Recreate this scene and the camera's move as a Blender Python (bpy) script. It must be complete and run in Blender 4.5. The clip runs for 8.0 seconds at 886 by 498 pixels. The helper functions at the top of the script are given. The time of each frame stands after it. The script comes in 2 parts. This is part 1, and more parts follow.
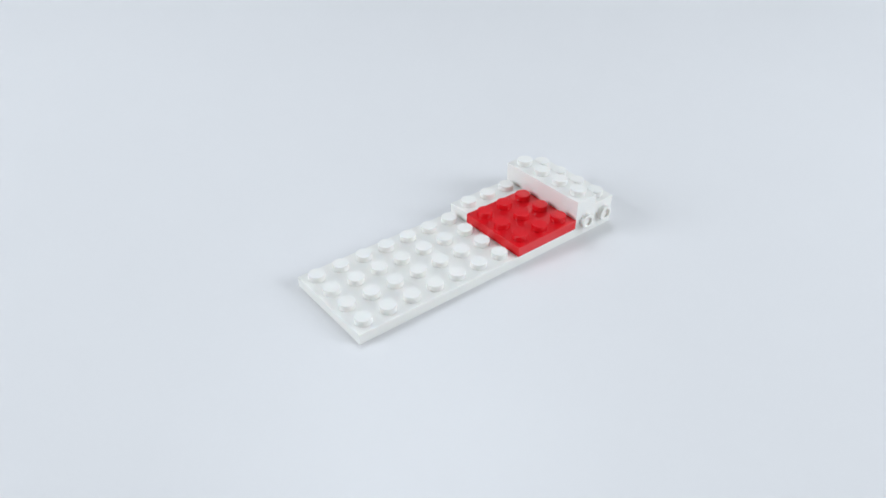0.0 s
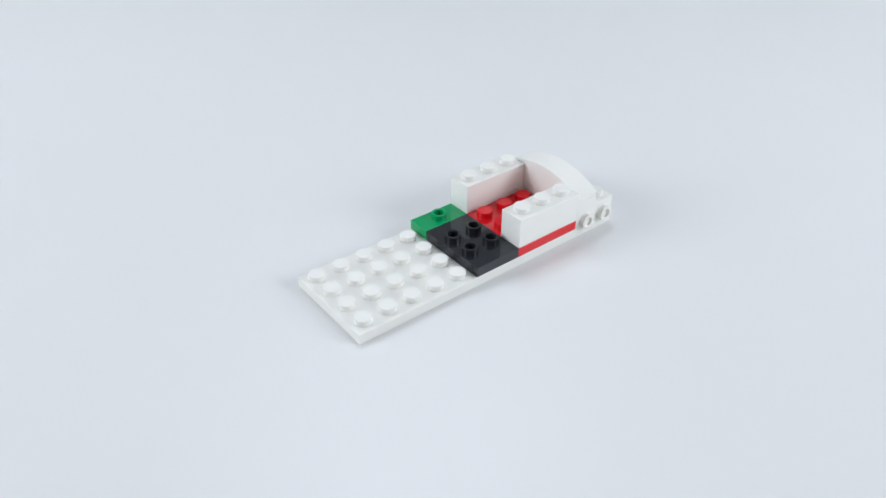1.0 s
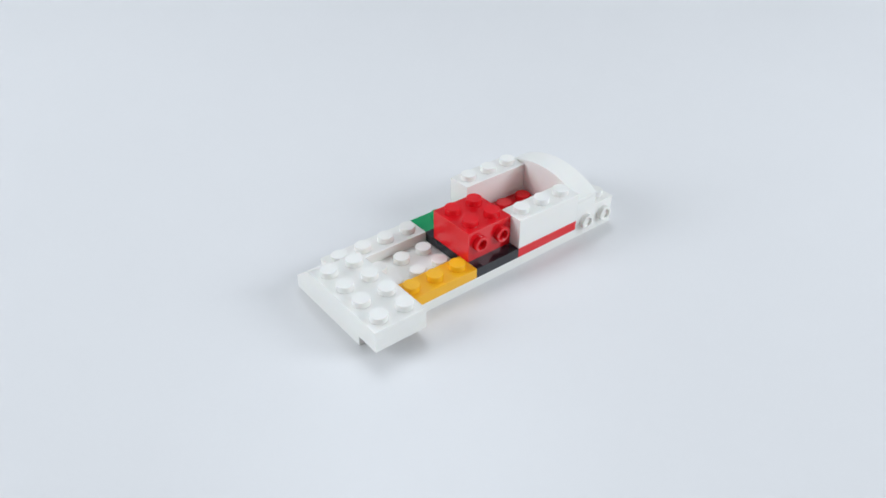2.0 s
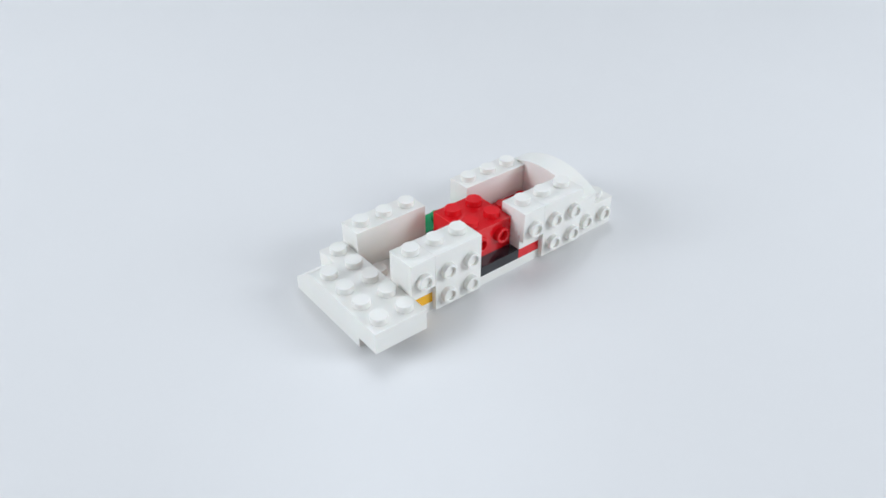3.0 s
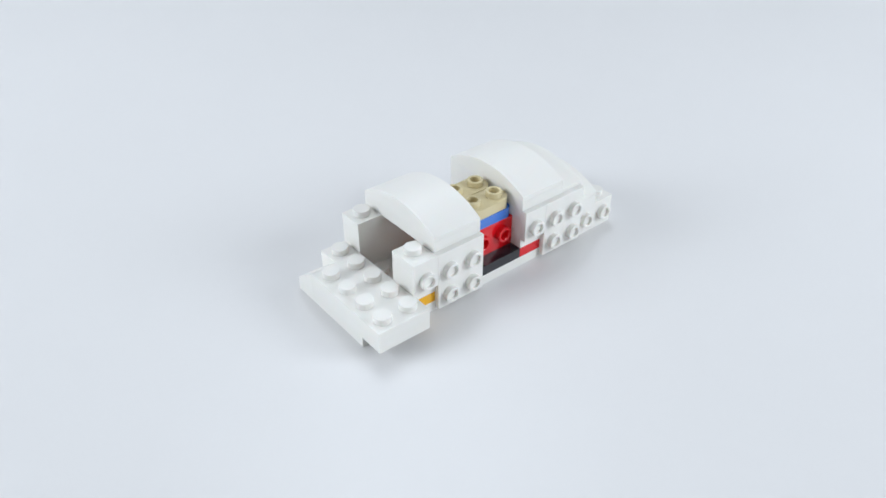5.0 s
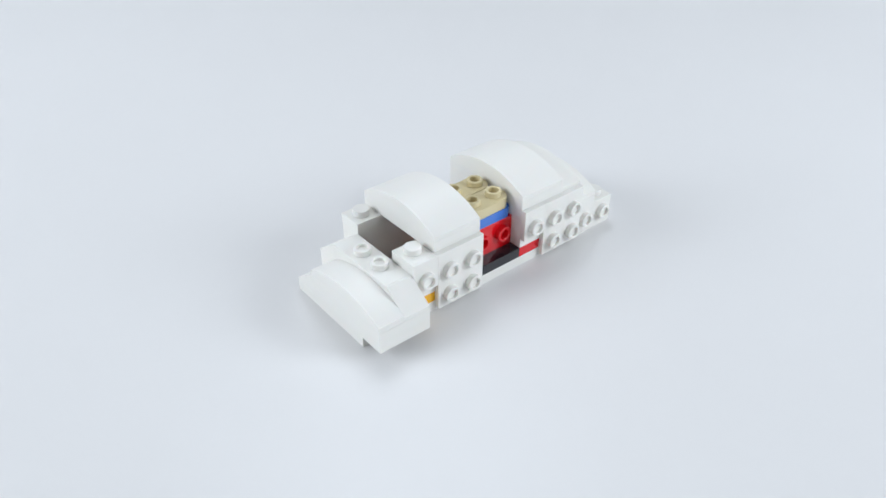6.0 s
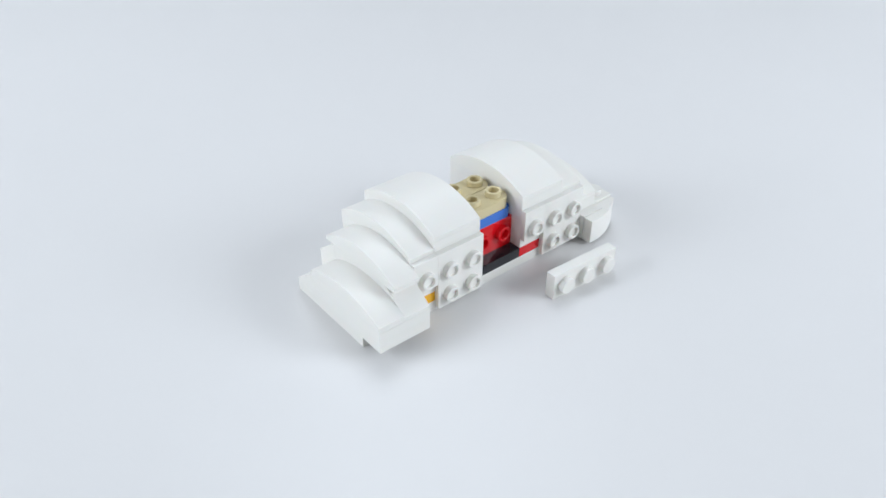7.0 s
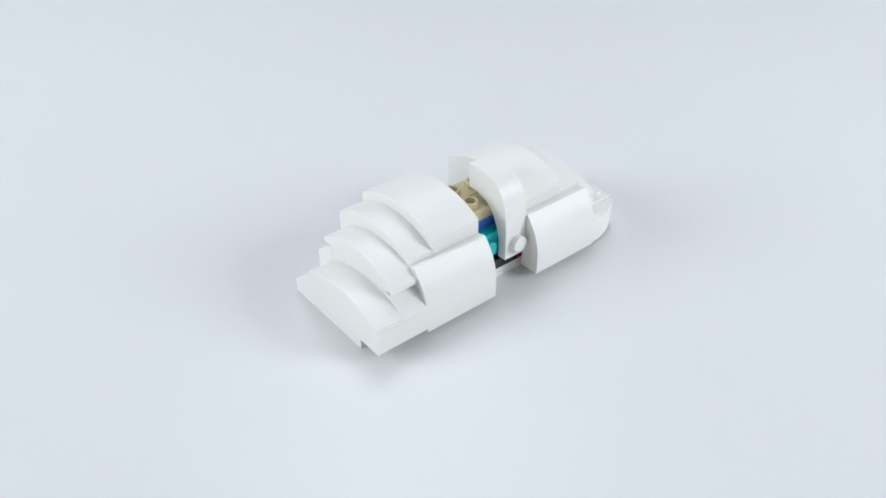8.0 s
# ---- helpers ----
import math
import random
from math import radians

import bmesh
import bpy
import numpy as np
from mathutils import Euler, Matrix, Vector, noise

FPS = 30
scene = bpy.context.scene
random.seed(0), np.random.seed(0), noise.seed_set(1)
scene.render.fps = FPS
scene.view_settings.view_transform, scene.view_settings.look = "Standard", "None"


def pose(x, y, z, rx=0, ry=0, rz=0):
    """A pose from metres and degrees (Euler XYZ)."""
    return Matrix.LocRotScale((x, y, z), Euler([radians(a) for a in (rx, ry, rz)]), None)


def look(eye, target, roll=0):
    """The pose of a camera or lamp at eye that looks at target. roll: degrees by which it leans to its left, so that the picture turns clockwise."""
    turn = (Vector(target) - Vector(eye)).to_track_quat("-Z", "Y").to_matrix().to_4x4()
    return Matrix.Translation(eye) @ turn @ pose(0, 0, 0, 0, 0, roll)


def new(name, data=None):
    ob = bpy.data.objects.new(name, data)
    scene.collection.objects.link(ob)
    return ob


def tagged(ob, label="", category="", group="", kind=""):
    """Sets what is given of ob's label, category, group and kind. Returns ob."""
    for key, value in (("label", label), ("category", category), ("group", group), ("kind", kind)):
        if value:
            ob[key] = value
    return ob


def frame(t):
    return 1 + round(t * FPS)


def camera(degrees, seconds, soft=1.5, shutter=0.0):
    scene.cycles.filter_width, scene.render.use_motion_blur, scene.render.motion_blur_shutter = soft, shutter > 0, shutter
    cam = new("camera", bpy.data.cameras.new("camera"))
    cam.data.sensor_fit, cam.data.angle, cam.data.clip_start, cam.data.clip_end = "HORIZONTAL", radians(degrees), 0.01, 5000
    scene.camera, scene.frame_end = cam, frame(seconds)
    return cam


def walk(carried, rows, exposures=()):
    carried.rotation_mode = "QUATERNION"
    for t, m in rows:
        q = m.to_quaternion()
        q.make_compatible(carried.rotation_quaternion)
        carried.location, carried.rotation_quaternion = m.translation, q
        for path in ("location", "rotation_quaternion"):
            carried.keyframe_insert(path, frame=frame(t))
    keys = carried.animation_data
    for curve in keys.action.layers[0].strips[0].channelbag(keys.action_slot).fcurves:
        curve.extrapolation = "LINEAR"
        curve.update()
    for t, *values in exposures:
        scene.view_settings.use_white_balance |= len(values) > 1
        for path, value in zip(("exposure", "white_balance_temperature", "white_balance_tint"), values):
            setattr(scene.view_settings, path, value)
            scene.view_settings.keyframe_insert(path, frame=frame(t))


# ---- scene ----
MM = 0.001
U = 8.0          # stud pitch
P = 3.2          # plate height

# camera: fixed, close over the table
cam = camera(60, 8.0, soft=1.6)
VIEW = Matrix(((0.78653528, 0.35864497, -0.50272859), (-0.61753709, 0.45257108, -0.64329415), (-0.00319379, 0.81642709, 0.57743969))).to_4x4()
HELD = Matrix.Translation((-0.07477551, -0.13113258, 0.13629576)) @ VIEW
walk(cam, [(0, HELD), (8.0, HELD)], exposures=[(0, 0.0), (4.2, 0.0), (4.3, 0.04), (8.0, 0.03)])

# ---- light: two soft boxes and one overhead panel, closed in by added unseen walls ----
world = bpy.data.worlds.new("world")
world.use_nodes = True
world.node_tree.nodes["Background"].inputs[0].default_value = (0.8, 0.88, 1.0, 1)
world.node_tree.nodes["Background"].inputs[1].default_value = 0.2
scene.world = world


def soft_box(name, eye, target, size, power, color):
    data = bpy.data.lights.new(name, "AREA")
    data.shape, data.size, data.size_y, data.energy, data.color = "RECTANGLE", size[0], size[1], power, color
    ob = new(name, data)
    ob.matrix_world = look(eye, target)
    return ob


COOL = (0.862, 0.94, 1.035)
soft_box("soft_box_left", (-0.70, 0.378, 0.39), (0.09, 0.10, 0), (0.40, 0.40), 4.65, COOL)
soft_box("soft_box_right", (0.552, -0.604, 0.39), (0.09, 0.10, 0), (0.38, 0.38), 4.7, COOL)
soft_box("top_panel", (0.30, 0.44, 0.80), (0.12, 0.16, 0), (0.42, 0.42), 2.4, COOL)


# ---- materials ----
def plastic(name, color, rough=0.22, var=0.03, glow=0.0, relief=0.05):
    m = bpy.data.materials.new(name)
    m.use_nodes = True
    nt = m.node_tree
    b = nt.nodes["Principled BSDF"]
    tc = nt.nodes.new("ShaderNodeTexCoord")
    n1 = nt.nodes.new("ShaderNodeTexNoise")
    n1.inputs["Scale"].default_value, n1.inputs["Detail"].default_value = 140.0, 3.0
    n2 = nt.nodes.new("ShaderNodeTexNoise")
    n2.inputs["Scale"].default_value, n2.inputs["Detail"].default_value = 1800.0, 4.0
    nt.links.new(tc.outputs["Object"], n1.inputs["Vector"])
    nt.links.new(tc.outputs["Object"], n2.inputs["Vector"])
    info = nt.nodes.new("ShaderNodeObjectInfo")
    mix = nt.nodes.new("ShaderNodeMix")
    mix.data_type = "RGBA"
    mix.inputs[6].default_value = (*[c * (1 - var) for c in color], 1)
    mix.inputs[7].default_value = (*[min(0.95, c * (1 + var)) for c in color], 1)
    half = nt.nodes.new("ShaderNodeMath")
    half.operation = "MULTIPLY_ADD"
    half.inputs[1].default_value, half.inputs[2].default_value = 0.4, 0.1
    nt.links.new(info.outputs["Random"], half.inputs[0])
    add = nt.nodes.new("ShaderNodeMath")
    add.operation = "MULTIPLY_ADD"
    add.inputs[1].default_value = 0.5
    nt.links.new(n1.outputs["Fac"], add.inputs[0])
    nt.links.new(half.outputs[0], add.inputs[2])
    nt.links.new(add.outputs[0], mix.inputs[0])
    nt.links.new(mix.outputs[2], b.inputs["Base Color"])
    ramp = nt.nodes.new("ShaderNodeMapRange")
    ramp.inputs[3].default_value, ramp.inputs[4].default_value = rough * 0.85, rough * 1.2
    nt.links.new(n1.outputs["Fac"], ramp.inputs[0])
    nt.links.new(ramp.outputs[0], b.inputs["Roughness"])
    bump = nt.nodes.new("ShaderNodeBump")
    bump.inputs["Strength"].default_value, bump.inputs["Distance"].default_value = relief, 0.0001
    nt.links.new(n2.outputs["Fac"], bump.inputs["Height"])
    nt.links.new(bump.outputs[0], b.inputs["Normal"])
    b.inputs["IOR"].default_value = 1.5
    if glow:
        # light seeps a little way into white plastic
        b.inputs["Subsurface Weight"].default_value, b.inputs["Subsurface Scale"].default_value = glow, 0.002
        b.inputs["Subsurface Radius"].default_value = (1.0, 0.45, 0.28)
    return m


def paper(name, color):
    m = bpy.data.materials.new(name)
    m.use_nodes = True
    nt = m.node_tree
    b = nt.nodes["Principled BSDF"]
    tc = nt.nodes.new("ShaderNodeTexCoord")
    n1 = nt.nodes.new("ShaderNodeTexNoise")
    n1.inputs["Scale"].default_value, n1.inputs["Detail"].default_value = 7.0, 4.0
    n2 = nt.nodes.new("ShaderNodeTexNoise")
    n2.inputs["Scale"].default_value, n2.inputs["Detail"].default_value = 900.0, 3.0
    nt.links.new(tc.outputs["Object"], n1.inputs["Vector"])
    nt.links.new(tc.outputs["Object"], n2.inputs["Vector"])
    mix = nt.nodes.new("ShaderNodeMix")
    mix.data_type = "RGBA"
    mix.inputs[6].default_value = (*[c * 0.975 for c in color], 1)
    mix.inputs[7].default_value = (*[c * 1.025 for c in color], 1)
    nt.links.new(n1.outputs["Fac"], mix.inputs[0])
    nt.links.new(mix.outputs[2], b.inputs["Base Color"])
    b.inputs["Roughness"].default_value = 0.42
    bump = nt.nodes.new("ShaderNodeBump")
    bump.inputs["Strength"].default_value, bump.inputs["Distance"].default_value = 0.08, 0.0002
    nt.links.new(n2.outputs["Fac"], bump.inputs["Height"])
    nt.links.new(bump.outputs[0], b.inputs["Normal"])
    return m


WHITE = plastic("white_plastic", (0.862, 0.838, 0.785), 0.40, 0.006, 0.06, 0.02)
RED = plastic("red_plastic", (0.74, 0.008, 0.014), 0.08, 0.06)
GREEN = plastic("green_plastic", (0.0, 0.33, 0.11), 0.1, 0.06)
BLACK = plastic("black_plastic", (0.017, 0.018, 0.022), 0.1, 0.1)
YELLOW = plastic("yellow_plastic", (0.93, 0.46, 0.015), 0.2, 0.05)
BLUE = plastic("blue_plastic", (0.055, 0.19, 0.62), 0.14, 0.06)
TAN = plastic("tan_plastic", (0.70, 0.60, 0.36), 0.15, 0.04)
TEAL = plastic("teal_plastic", (0.0, 0.40, 0.42), 0.2, 0.06)
TABLE = paper("table_sheet", (0.77, 0.757, 0.745))
# grey of the added enclosure, set by how much light it throws back
WALL = paper("bounce_grey", (0.62, 0.625, 0.63))


# ---- mesh tools, all in millimetres ----
def to_mesh(bm, name, material, smooth=True):
    bmesh.ops.recalc_face_normals(bm, faces=bm.faces)
    bm.transform(Matrix.Scale(MM, 4))
    me = bpy.data.meshes.new(name)
    bm.to_mesh(me)
    bm.free()
    me.materials.append(material)
    if smooth:
        me.polygons.foreach_set("use_smooth", [True] * len(me.polygons))
        me.set_sharp_from_angle(angle=radians(14))
    return me


def part(name, bm, material, parent, label=""):
    ob = new(name, bm if isinstance(bm, bpy.types.Mesh) else to_mesh(bm, name, material))
    ob.parent = parent
    if label:
        tagged(ob, label)
    return ob


def box(x0, y0, z0, x1, y1, z1, bevel=0.07):
    bm = bmesh.new()
    bmesh.ops.create_cube(bm, size=1)
    bm.transform(Matrix.Translation(((x0 + x1) / 2, (y0 + y1) / 2, (z0 + z1) / 2)) @ Matrix.Diagonal((x1 - x0, y1 - y0, z1 - z0, 1)))
    if bevel:
        bmesh.ops.bevel(bm, geom=bm.edges[:], offset=bevel, segments=2, profile=0.6, affect="EDGES")
    return bm


def hollow_below(bm, wall, depth):
    """Sinks the largest downward face, which leaves walls and a hollow under the brick."""
    low = max((f for f in bm.faces if f.normal.z < -0.99), key=lambda f: f.calc_area())
    bmesh.ops.inset_region(bm, faces=[low], thickness=wall)
    out = bmesh.ops.extrude_face_region(bm, geom=[low])
    bmesh.ops.translate(bm, verts=[v for v in out["geom"] if isinstance(v, bmesh.types.BMVert)], vec=(0, 0, depth))
    bmesh.ops.delete(bm, geom=[low], context="FACES")


def block(nx, ny, h):
    bm = box(0.008, 0.008, 0, nx * U - 0.008, ny * U - 0.008, h, 0.035)
    bm.normal_update()
    hollow_below(bm, 1.3, h - 1.2)
    return bm


def extruded(profile, x0, x1, bevel=0.05):
    """A solid with the outline profile [(y, z), ...] from x0 to x1."""
    bm = bmesh.new()
    a = [bm.verts.new((x0, y, z)) for y, z in profile]
    b = [bm.verts.new((x1, y, z)) for y, z in profile]
    bm.faces.new(a)
    bm.faces.new(b[::-1])
    for i in range(len(a)):
        j = (i + 1) % len(a)
        bm.faces.new((a[j], a[i], b[i], b[j]))
    if bevel:
        rim = [e for f in bm.faces if len(f.verts) == len(profile) for e in f.edges]
        bmesh.ops.bevel(bm, geom=list(set(rim)), offset=bevel, segments=2, profile=0.6, affect="EDGES")
    return bm


def lathe(rings, n=32):
    """A round solid from (radius, height) rings, bottom to top; the last ring is closed."""
    bm = bmesh.new()
    loops = [[bm.verts.new((r * math.cos(2 * math.pi * i / n), r * math.sin(2 * math.pi * i / n), z)) for i in range(n)] for r, z in rings]
    for a, b in zip(loops, loops[1:]):
        for i in range(n):
            j = (i + 1) % n
            bm.faces.new((a[i], a[j], b[j], b[i]))
    bm.faces.new(loops[-1])
    return bm


def solid_stud():
    return lathe([(2.42, -0.3), (2.42, 1.66), (2.36, 1.82), (2.24, 1.88)])


def open_stud(floor):
    return lathe([(2.4, -0.3), (2.4, 1.52), (2.34, 1.66), (2.22, 1.72), (1.66, 1.72), (1.55, 1.62), (1.5, floor)])


STUDS = {}


def stud(parent, material, x, y, z, hollow=False, turn=None):
    key = (material.name, hollow)
    if key not in STUDS:
        STUDS[key] = to_mesh(open_stud(0.9 if material == WHITE else -0.25) if hollow else solid_stud(), "stud", material)
    ob = part("stud", STUDS[key], material, parent)
    ob.matrix_basis = Matrix.Translation((x * MM, y * MM, z * MM)) @ (turn or Matrix())
    return ob


OUT = pose(0, 0, 0, 90, 0, 0)     # studs that face the near side
THINGS = []                       # (thing, first pose, times and poses)


def thing(name, label, category, group=""):
    return tagged(new(name), label, category, group)


def at(x, y, z, rx=0, ry=0, rz=0):
    """A pose in studs, studs and millimetres."""
    return pose(x * U * MM, y * U * MM, z * MM, rx, ry, rz)


def place(ob, *states):
    THINGS.append((ob, states))
    return ob


def plate(name, label, material, nx, ny, h=P, hollow=False, spots=None, category="toy brick", side=()):
    """A brick or plate; spots: stud centres in studs; side: (x, z) of studs on the near side."""
    ob = thing(name, label, category)
    part("body", block(nx, ny, h), material, ob)
    for x, y in (spots if spots is not None else [(i + 0.5, j + 0.5) for i in range(nx) for j in range(ny)]):
        stud(ob, material, x * U, y * U, h, hollow)
    for x, z in side:
        stud(ob, material, x * U, 0.1, z, True, OUT)
    return ob


def bracket(name, label, n, rows, drop):
    """A plate with a thin leaf of studs that hangs down before its near side."""
    ob = thing(name, label, "toy bracket")
    part("body", box(0.02, 0.0, 0, n * U - 0.02, U - 0.02, P, 0.035), WHITE, ob)
    leaf = part("leaf", box(0.02, -1.6, -drop, n * U - 0.02, 0.0, P, 0.1), WHITE, ob)
    for i in range(n):
        stud(ob, WHITE, (i + 0.5) * U, U / 2, P)
        for j in range(rows):
            stud(leaf, WHITE, (i + 0.5) * U, -1.6, -2.9 - j * U, True, OUT)
    return ob


def bow_profile(length=32.0, low=1.2, high=5.7, foot=8.0, gap=3.25):
    top = []
    for i in range(25):
        s = i / 24
        y = 0.1 + s * (length - 0.2)
        k = abs(2 * s - 1)
        top.append((y, low + (high - low) * (1 - k ** 2.1)))
    return [(length - 0.1, 0), (length - foot, 0), (length - foot, gap), (foot, gap), (foot, 0), (0.1, 0)] + top


def bow(name, label, nx, gap=3.25, low=1.2, high=5.7):
    """A curved slope four studs long that falls to both ends."""
    ob = thing(name, label, "curved slope")
    part("shell", extruded(bow_profile(gap=gap, low=low, high=high), 0.02, nx * U - 0.02), WHITE, ob)
    return ob


def cheese(name, label, nx=1, h=6.4, falls_far=True, low=1.0, depth=1.0):
    ob = thing(name, label, "slope brick")
    d = depth * U
    prof = [(0.1, 0), (0.1, h), (0.6, h), (d - 0.1, low), (d - 0.1, 0)] if falls_far else [(d - 0.1, 0), (0.1, 0), (0.1, low), (d - 0.6, h), (d - 0.1, h)]
    part("wedge", extruded(prof, 0.02, nx * U - 0.02), WHITE, ob)
    return ob


def curved_cover(name, label, nx, hung=True):
    """A curved slope worn on its side: flat back at y = 0, thickest below."""
    ob = thing(name, label, "curved slope")
    prof = [(0, 0), (-6.3, 0)] if not hung else [(0, 8.0), (-3.3, 8.0), (-3.3, 0), (-6.3, 0)]
    for i in range(15):
        s = i / 14
        prof.append((-6.3 + 5.0 * s ** 2.2, 5.0 + 12.6 * s))
    prof.append((0, 17.6))
    part("shell", extruded(prof, 0.003, nx * U - 0.003, 0), WHITE, ob)
    return ob


# ---- the setting ----
def slab(name, label, x0, y0, z0, x1, y1, z1, material, category):
    ob = new(name, to_mesh(box(x0, y0, z0, x1, y1, z1, 0), name, material, False))
    return tagged(ob, label, category, kind="structure")


slab("table_top", "matt pale blue-white sheet covering the photo table", -850, -850, -30, 950, 950, 0, TABLE, "table")
# unseen walls and ceiling, added to bounce light and fill reflections
slab("wall_north", "plain grey wall out of view, added to bounce light", -880, 950, -30, 980, 980, 1150, WALL, "wall")
slab("wall_south", "plain grey wall out of view, added to bounce light", -880, -880, -30, 980, -850, 1150, WALL, "wall")
slab("wall_west", "plain grey wall out of view, added to bounce light", -880, -850, -30, -850, 950, 1150, WALL, "wall")
slab("wall_east", "plain grey wall out of view, added to bounce light", 950, -850, -30, 980, 950, 1150, WALL, "wall")
slab("ceiling", "plain grey ceiling out of view, added to bounce light", -880, -880, 1150, 980, 980, 1180, WALL, "ceiling")

# ---- base, there from the start ----
place(plate("base_plate", "long white plate lying flat on the table", WHITE, 8, 4), (0, at(0, 0, 0)))
place(plate("base_plate", "short white plate joined to the long one", WHITE, 2, 4), (0, at(8, 0, 0)))
place(plate("red_plate", "glossy red three by three plate on the base", RED, 3, 3), (0, at(7, 0, P)))
place(plate("white_plate", "narrow white plate beside the red one", WHITE, 3, 1), (0, at(7, 3, P)))
place(plate("side_stud_brick", "white brick with open studs on its side", WHITE, 2, 1, 9.6, side=[(0.5, 5.0), (1.5, 5.0)]), (0, at(10, 0, 0)))
place(plate("white_brick", "white brick at the end of the base", WHITE, 2, 3, 9.6), (0, at(10, 1, 0)))
place(plate("white_plate", "white plate lying across the end bricks", WHITE, 1, 4), (0, at(10, 0, 9.6)))
place(plate("jumper_plate", "white plate with open studs", WHITE, 1, 2, hollow=True), (0.2, at(10, 1, 12.8)))
place(bow("curved_slope", "white double-curved slope over the end", 1), (0.3, at(10, 0, 13.6)), (0.4, at(10, 0, 12.8)))

# ---- floor of the middle ----
place(plate("green_plate", "bright green plate with one centred open stud", GREEN, 2, 1, hollow=True, spots=[(1, 0.5)]), (0.4, at(5, 3, 4.2)), (0.5, at(5, 3, P)))
B = "black plate with two open studs"
place(plate("black_plate", B, BLACK, 1, 3, hollow=True, spots=[(0.5, 1), (0.5, 2)]), (0.6, at(6, 0, P)))
place(plate("black_plate", B, BLACK, 1, 3, hollow=True, spots=[(0.5, 1), (0.5, 2)]), (0.7, at(5, 0, 4.2)), (0.8, at(5, 0, P)))
W3 = "tall white brick three studs long, standing on the base"
place(plate("white_brick", W3, WHITE, 3, 1, 9.6), (0.8, at(7, 3, 2 * P)))
place(plate("white_brick", W3, WHITE, 3, 1, 9.6), (1.0, at(7, 0, 2 * P)))
place(plate("red_brick", "glossy red brick two studs long", RED, 2, 1, 9.6), (1.1, at(5, 1.5, 2 * P)))
place(plate("red_brick", "glossy red brick with open studs on its side", RED, 2, 1, 9.6, side=[(0.5, 5.2), (1.5, 5.2)]), (1.2, at(5, 0.45, 2 * P + 0.8)), (1.3, at(5, 0.5, 2 * P)))
place(plate("white_plate", "narrow white plate four studs long", WHITE, 4, 1), (1.4, at(1, 3, P)))
place(cheese("slope_brick", "small white slope at the corner of the base"), (1.5, at(0, 3, P)))
place(plate("yellow_plate", "orange-yellow plate three studs long", YELLOW, 3, 1), (1.6, at(2, 0, P + 0.5)), (1.7, at(2, 0, P)))

# ---- between 1.7 and 2.8 s ----
place(plate("white_plate", "white plate overhanging the near side of the base", WHITE, 2, 4), (1.9, at(0, -1, P)))
place(plate("white_plate", "white plate overhanging the near side of the base", WHITE, 2, 4), (2.0, at(0, -1, 2 * P)))
place(plate("white_plate", "single white plate with one stud", WHITE, 1, 1), (2.1, at(1, 3, 2 * P)))
place(plate("white_brick", W3, WHITE, 3, 1, 9.6), (2.2, at(2, 3, 2 * P)))
place(plate("white_brick", W3, WHITE, 3, 1, 9.6), (2.3, at(2, 0, 2 * P)))
place(plate("white_plate", "narrow white plate on the tall brick", WHITE, 3, 1), (3.6, at(2, 3, 17.2)), (3.7, at(2, 3, 16)))
place(bracket("bracket", "small white bracket with one hanging open stud", 1, 1, 6.6), (2.5, at(2, 0, 16)))
place(bracket("bracket", "white bracket with four hanging open studs", 2, 2, 14.9), (2.6, at(3, 0, 16)))
place(bracket("bracket", "small white bracket with one hanging open stud", 1, 1, 6.6), (2.7, at(7, 0, 16)))
place(bracket("bracket", "white bracket with four hanging open studs", 2, 2, 14.9), (2.9, at(8, 0, 17)), (3.0, at(8, 0, 16)))

# ---- upper body ----
place(plate("white_plate", "white plate across the rear walls", WHITE, 1, 3), (3.1, at(9, 1, 16)))
place(plate("jumper_plate", "white plate with open studs", WHITE, 1, 2, hollow=True), (3.2, at(9, 1, 19.2)))
place(bow("curved_slope", "white double-curved slope over the rear", 1), (3.3, at(9, 0, 20.2)), (3.4, at(9, 0, 19.2)))


def round_corner_plate():
    """A two by two plate with one corner rounded in plan."""
    ob = thing("blue_plate", "bright blue square plate with one rounded corner", "toy brick")
    rim = [(13.7 + 2.28 * math.sin(a), 2.3 - 2.28 * math.cos(a)) for a in (math.pi / 2 * i / 8 for i in range(9))]
    bm = extruded([(0.01, 0.01)] + rim + [(15.99, 15.99), (0.01, 15.99)], 0, P)
    bm.transform(Matrix(((0, 1, 0, 0), (0, 0, 1, 0), (1, 0, 0, 0), (0, 0, 0, 1))))
    part("body", bm, BLUE, ob)
    for x, y in ((4, 4), (12, 4), (4, 12), (12, 12)):
        stud(ob, BLUE, x, y, P)
    return ob


place(round_corner_plate(), (3.5, at(5, 0.5, 16)))
place(plate("white_plate", "narrow white plate on the rear wall", WHITE, 2, 1), (3.8, at(7, 3, 16)))


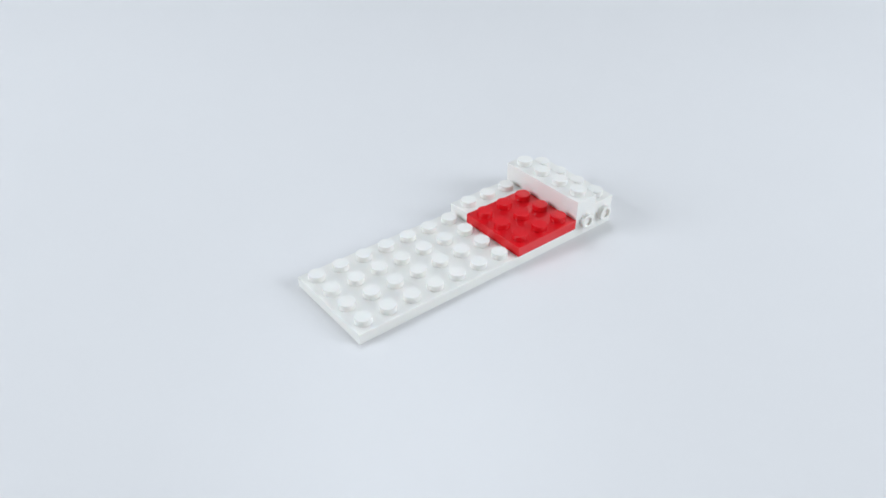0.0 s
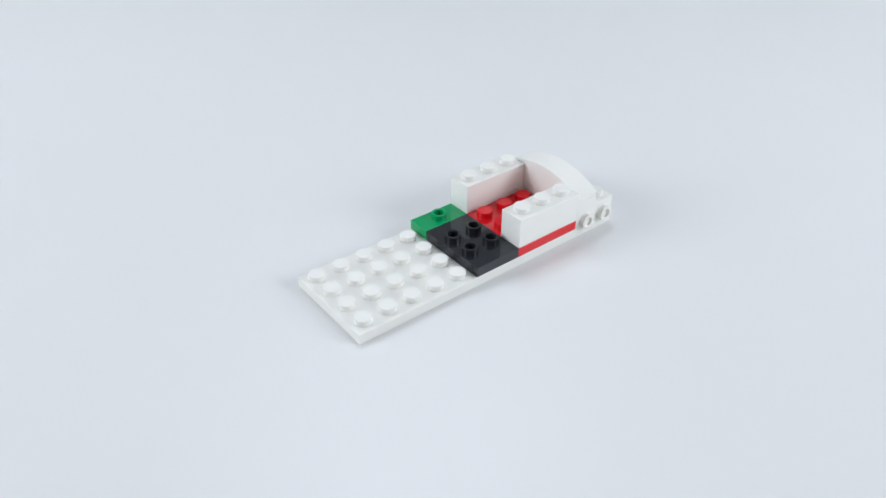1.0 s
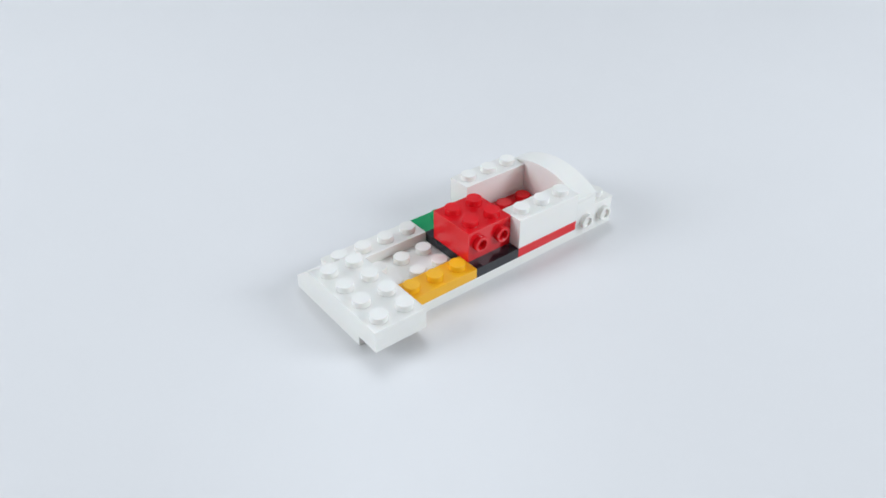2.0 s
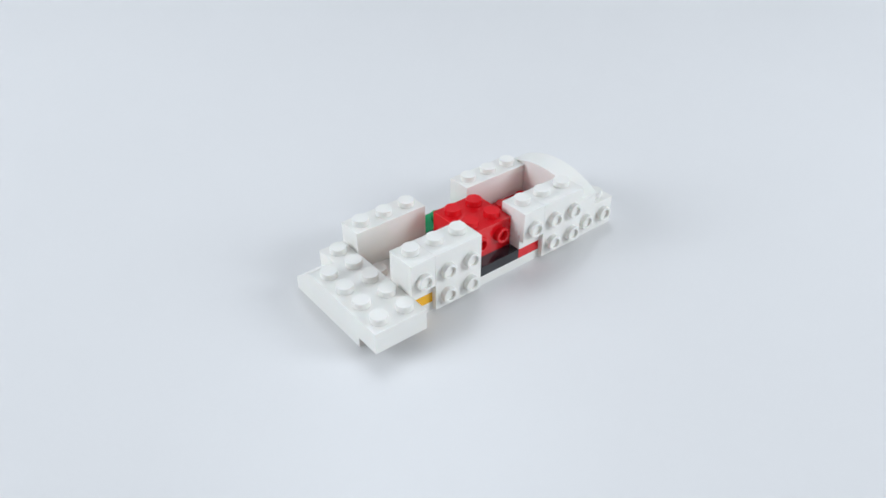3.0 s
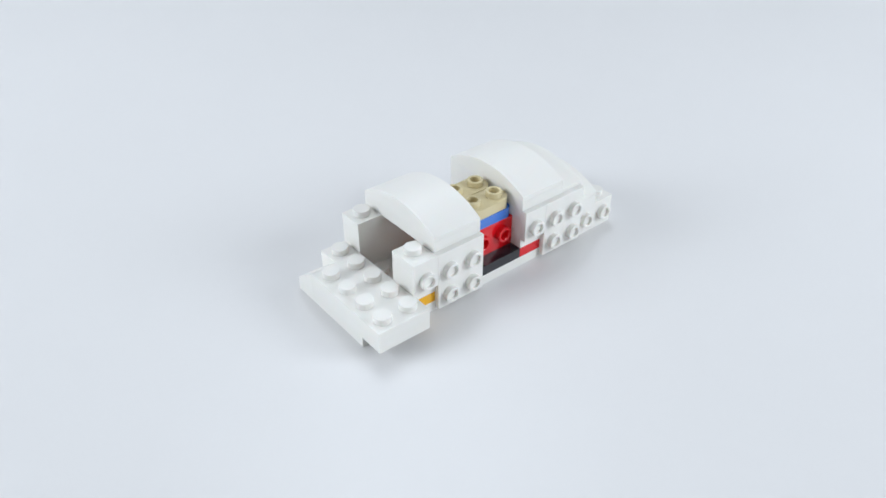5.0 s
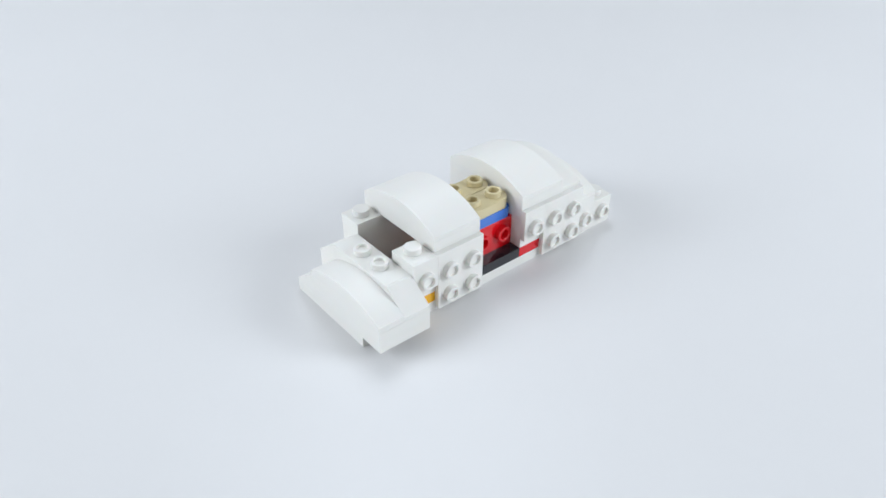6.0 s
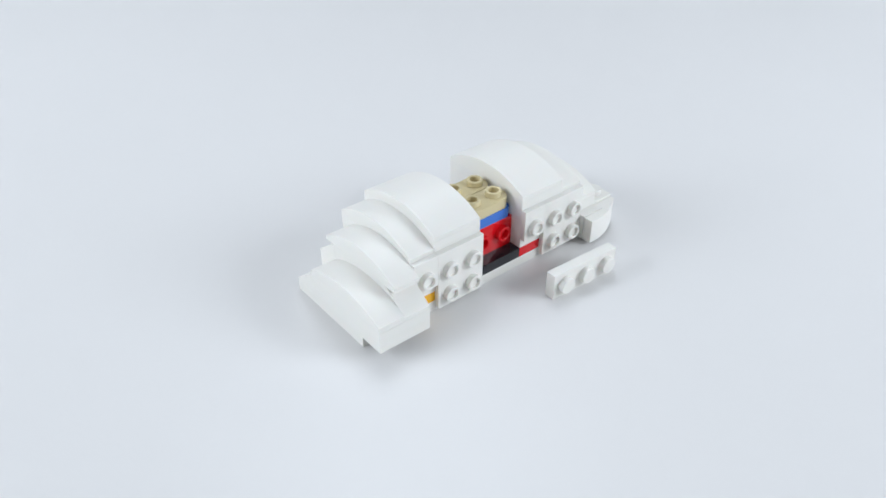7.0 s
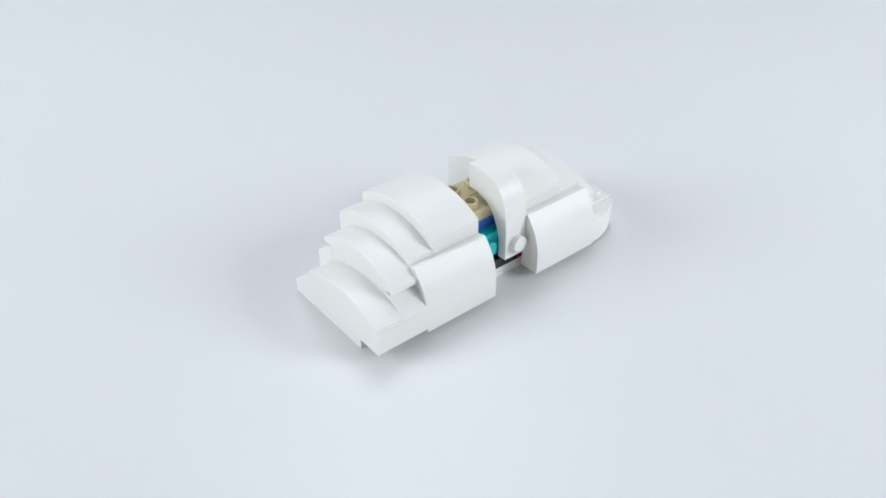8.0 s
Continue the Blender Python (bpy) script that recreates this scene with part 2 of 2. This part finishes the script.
def round_plate():
    ob = thing("rounded_plate", "tan plate with rounded ends and open studs", "toy brick")
    bm = bmesh.new()
    low, high = [], []
    for i in range(40):
        a = 2 * math.pi * i / 40
        x = 8 + math.copysign(4, math.cos(a)) + 3.9 * math.cos(a)
        y = 4 + 3.9 * math.sin(a)
        low.append(bm.verts.new((x, y, 0)))
        high.append(bm.verts.new((x, y, P)))
    bm.faces.new(low[::-1])
    bm.faces.new(high)
    for i in range(40):
        j = (i + 1) % 40
        bm.faces.new((low[i], low[j], high[j], high[i]))
    bmesh.ops.bevel(bm, geom=[e for f in bm.faces if len(f.verts) == 40 for e in f.edges], offset=0.2, segments=2, affect="EDGES")
    part("body", bm, TAN, ob)
    for x in (4, 12):
        stud(ob, TAN, x, 4, P, True)
    return ob


place(round_plate(), (3.9, at(5, 1.5, 20)), (4.0, at(5, 1.5, 19.2)))
place(round_plate(), (4.0, at(5, 0.5, 20)), (4.2, at(5, 0.5, 19.2)))
place(plate("white_plate", "white plate bridging the rear walls", WHITE, 2, 4), (4.1, at(7, 0, 20)), (4.2, at(7, 0, 19.2)))
place(plate("white_plate", "white plate bridging the front walls", WHITE, 2, 4), (4.3, at(3, 0, 19.2)))
place(plate("white_plate", "square white plate on the rear bridge", WHITE, 2, 2), (4.4, at(7, 1, 22.4)))
place(plate("white_plate", "square white plate on the front bridge", WHITE, 2, 2), (4.5, at(3, 1, 22.4)))
C2 = "wide white double-curved slope over the body"
place(bow("curved_slope", C2, 2), (4.7, at(7, 0, 22.4)))
place(bow("curved_slope", C2, 2), (5.0, at(3, 0, 22.4)))
place(bow("curved_slope", "white double-curved slope over the nose", 1, 0.02, 1.7, 5.4), (5.4, at(0, -1, 9.6)))
place(plate("white_plate", "white plate across the front", WHITE, 1, 3), (5.2, at(1, 0, 9.6)))
place(plate("jumper_plate", "white plate across the front with two open studs", WHITE, 1, 3, hollow=True, spots=[(0.5, 1), (0.5, 2)]), (5.6, at(1, 0, 12.8)))
place(cheese("slope_brick", "small white slope at the far side", h=6.2), (5.7, at(1, 3, 9.6)))
place(cheese("slope_brick", "small white slope at the near side", falls_far=False), (6.0, at(1, -1, 9.6)))
place(plate("white_plate", "white plate on the open studs", WHITE, 1, 2), (6.1, at(1, 0.5, 17.2)), (6.2, at(1, 0.5, 16)))
place(bow("curved_slope", "white double-curved slope over the front", 1), (6.3, at(1, -0.5, 16)))
place(plate("jumper_plate", "white plate with open studs", WHITE, 1, 2), (6.4, pose(0.0645, -0.0345, 0, 0, 0, 91), 1), (6.5, pose(0.0647, -0.03644, 0, 0, 0, 91), 1), (6.6, at(2, 1, 19.2)))
place(bow("curved_slope", "white double-curved slope over the front", 1), (6.5, pose(0.0727, -0.0363, 0, 0, 0, 91), 1), (6.6, at(2, 0, 19.2)))

# ---- near side ----
def corner_cover():
    """A curved slope worn on its side, thick at the front end and thin at the rear."""
    ob = thing("corner_slope", "white curved slope wrapping the rear corner", "curved slope")
    prof = [(0.1, -3.3), (0.1, -6.4)]
    for i in range(13):
        a = i / 12
        prof.append((2.5 + 13.3 * a, -6.4 + 5.0 * a ** 1.9))
    prof += [(15.9, 0.0), (8.2, 0.0), (8.2, -3.3)]
    bm = extruded(prof, 0.0, 7.8)
    # the outline lies in plan: x takes the first axis, y the second, z the extrusion
    bm.transform(Matrix(((0, 1, 0, 0), (0, 0, 1, 0), (1, 0, 0, 0), (0, 0, 0, 1))))
    part("shell", bm, WHITE, ob)
    return ob


def rib():
    """A narrow quarter arch over the opening, with one stud low on its near face."""
    ob = thing("arch_rib", "narrow white quarter-arch rib over the opening", "curved slope")
    outer, inner = [], []
    for i in range(41):
        c, d = math.cos(math.pi / 2 * i / 40), math.sin(math.pi / 2 * i / 40)
        outer.append((13.2 - 15.9 * c ** 0.55, 7.6 + 24.6 * d ** 0.55))
        inner.append((13.2 - 13.1 * c ** 0.8, 7.6 + 17.2 * d ** 0.8))
    part("shell", extruded(outer + inner[::-1], 0.1, U - 0.1), WHITE, ob)
    stud(ob, WHITE, 4.4, -2.5, 12.0, False, OUT)
    return ob


place(plate("side_plate", "small white plate with one stud, worn on the side", WHITE, 1, 1), (6.7, pose(0.0790, -0.0082, 0, 90, 0, 0), 1), (6.8, pose(0.080, 0, 0.001, 90, 0, 0)))
place(corner_cover(), (6.9, at(10, 0, 0.9)))
place(plate("side_plate", "white plate three studs long, worn on the side", WHITE, 3, 1), (7.0, pose(0.0529, -0.0147, 0, 90, 0, -2), 1), (7.1, pose(0.056, -0.0016, 0.002, 90, 0, 0)))
place(curved_cover("curved_cover", "narrow white curved cover on the rear side", 1), (7.1, pose(0.0728, -0.0055, 0, 0, 0, 6), 1), (7.2, at(9, -0.2, 2.0)))
place(curved_cover("curved_cover", "wide white curved cover on the rear side", 2), (7.3, at(7, -0.2, 2.0)))
place(plate("side_plate", "white plate three studs long, worn on the side", WHITE, 3, 1), (7.4, pose(0.0225, -0.0125, 0, 90, 0, -2), 1), (7.5, pose(0.016, -0.0016, 0.002, 90, 0, 0)))
place(curved_cover("curved_cover", "narrow white curved cover on the front side", 1), (7.5, pose(0.0294, -0.0084, 0, 0, 0, 1), 1), (7.6, at(4, -0.2, 2.0)))
place(curved_cover("curved_cover", "wide white curved cover on the front side", 2), (7.7, at(2, -0.2, 2.0)))
place(plate("teal_plate", "teal plate two studs long, worn on the side", TEAL, 2, 1), (7.8, pose(0.038, -0.0145, 0, 90, 0, 0), 1), (7.9, pose(0.040, 0.004, 0.008, 90, 0, 0)))
place(rib(), (7.9, at(6, 0, 0)))

# small pushes that the model gets while it is being built: seconds, millimetres, degrees
PUSHES = [(0, 0, 0, 0), (1.4, -0.2, -0.1, 0), (2.8, -0.5, -0.4, 0.2), (3.5, -0.12, -0.65, 0.3), (4.3, 0.1, -0.2, 0.9), (5.8, 0.1, 0.05, 1.2), (7.4, -0.7, -0.15, 1.2)]


def pushed(k, m):
    t, x, y, turn = PUSHES[k]
    hub = Matrix.Translation((0.058, 0.008, 0))
    return Matrix.Translation((x * MM, y * MM, 0)) @ hub @ pose(0, 0, 0, 0, 0, turn) @ hub.inverted() @ m


def motions():
    """Every brick waits on the table behind the camera and is set in place at its moment."""
    names = [ob.name.split(".")[0] for ob, states in THINGS]
    for i, (ob, states) in enumerate(THINGS):
        if names.count(names[i]) > 1:
            tagged(ob, group=names[i].replace("_", " ") + "s of the model")
        low = min((p.matrix_basis @ Vector(c)).z for p in ob.children for c in p.bound_box)
        wait = pose(-0.25 - 0.045 * (i % 8), -0.40 - 0.045 * (i // 8), -low)
        moments = []          # (time, pose) from which each pose holds
        for k, (t, m, *loose) in enumerate(states):
            end = states[k + 1][0] if k + 1 < len(states) else 99
            if loose:
                moments.append((t, m))
                continue
            last = max(n for n in range(len(PUSHES)) if PUSHES[n][0] <= t)
            moments.append((t, pushed(last, m)))
            moments += [(PUSHES[n][0], pushed(n, m)) for n in range(last + 1, len(PUSHES)) if PUSHES[n][0] < end]
        rows = [(0, wait)] if moments[0][0] > 0 else []
        held = wait
        for t, m in moments:
            if t > 0:
                rows.append((t - 2 / FPS, held))
            rows.append((max(0, t - 1 / FPS), m))
            held = m
        rows.append((8.0, held))
        walk(ob, rows)


motions()
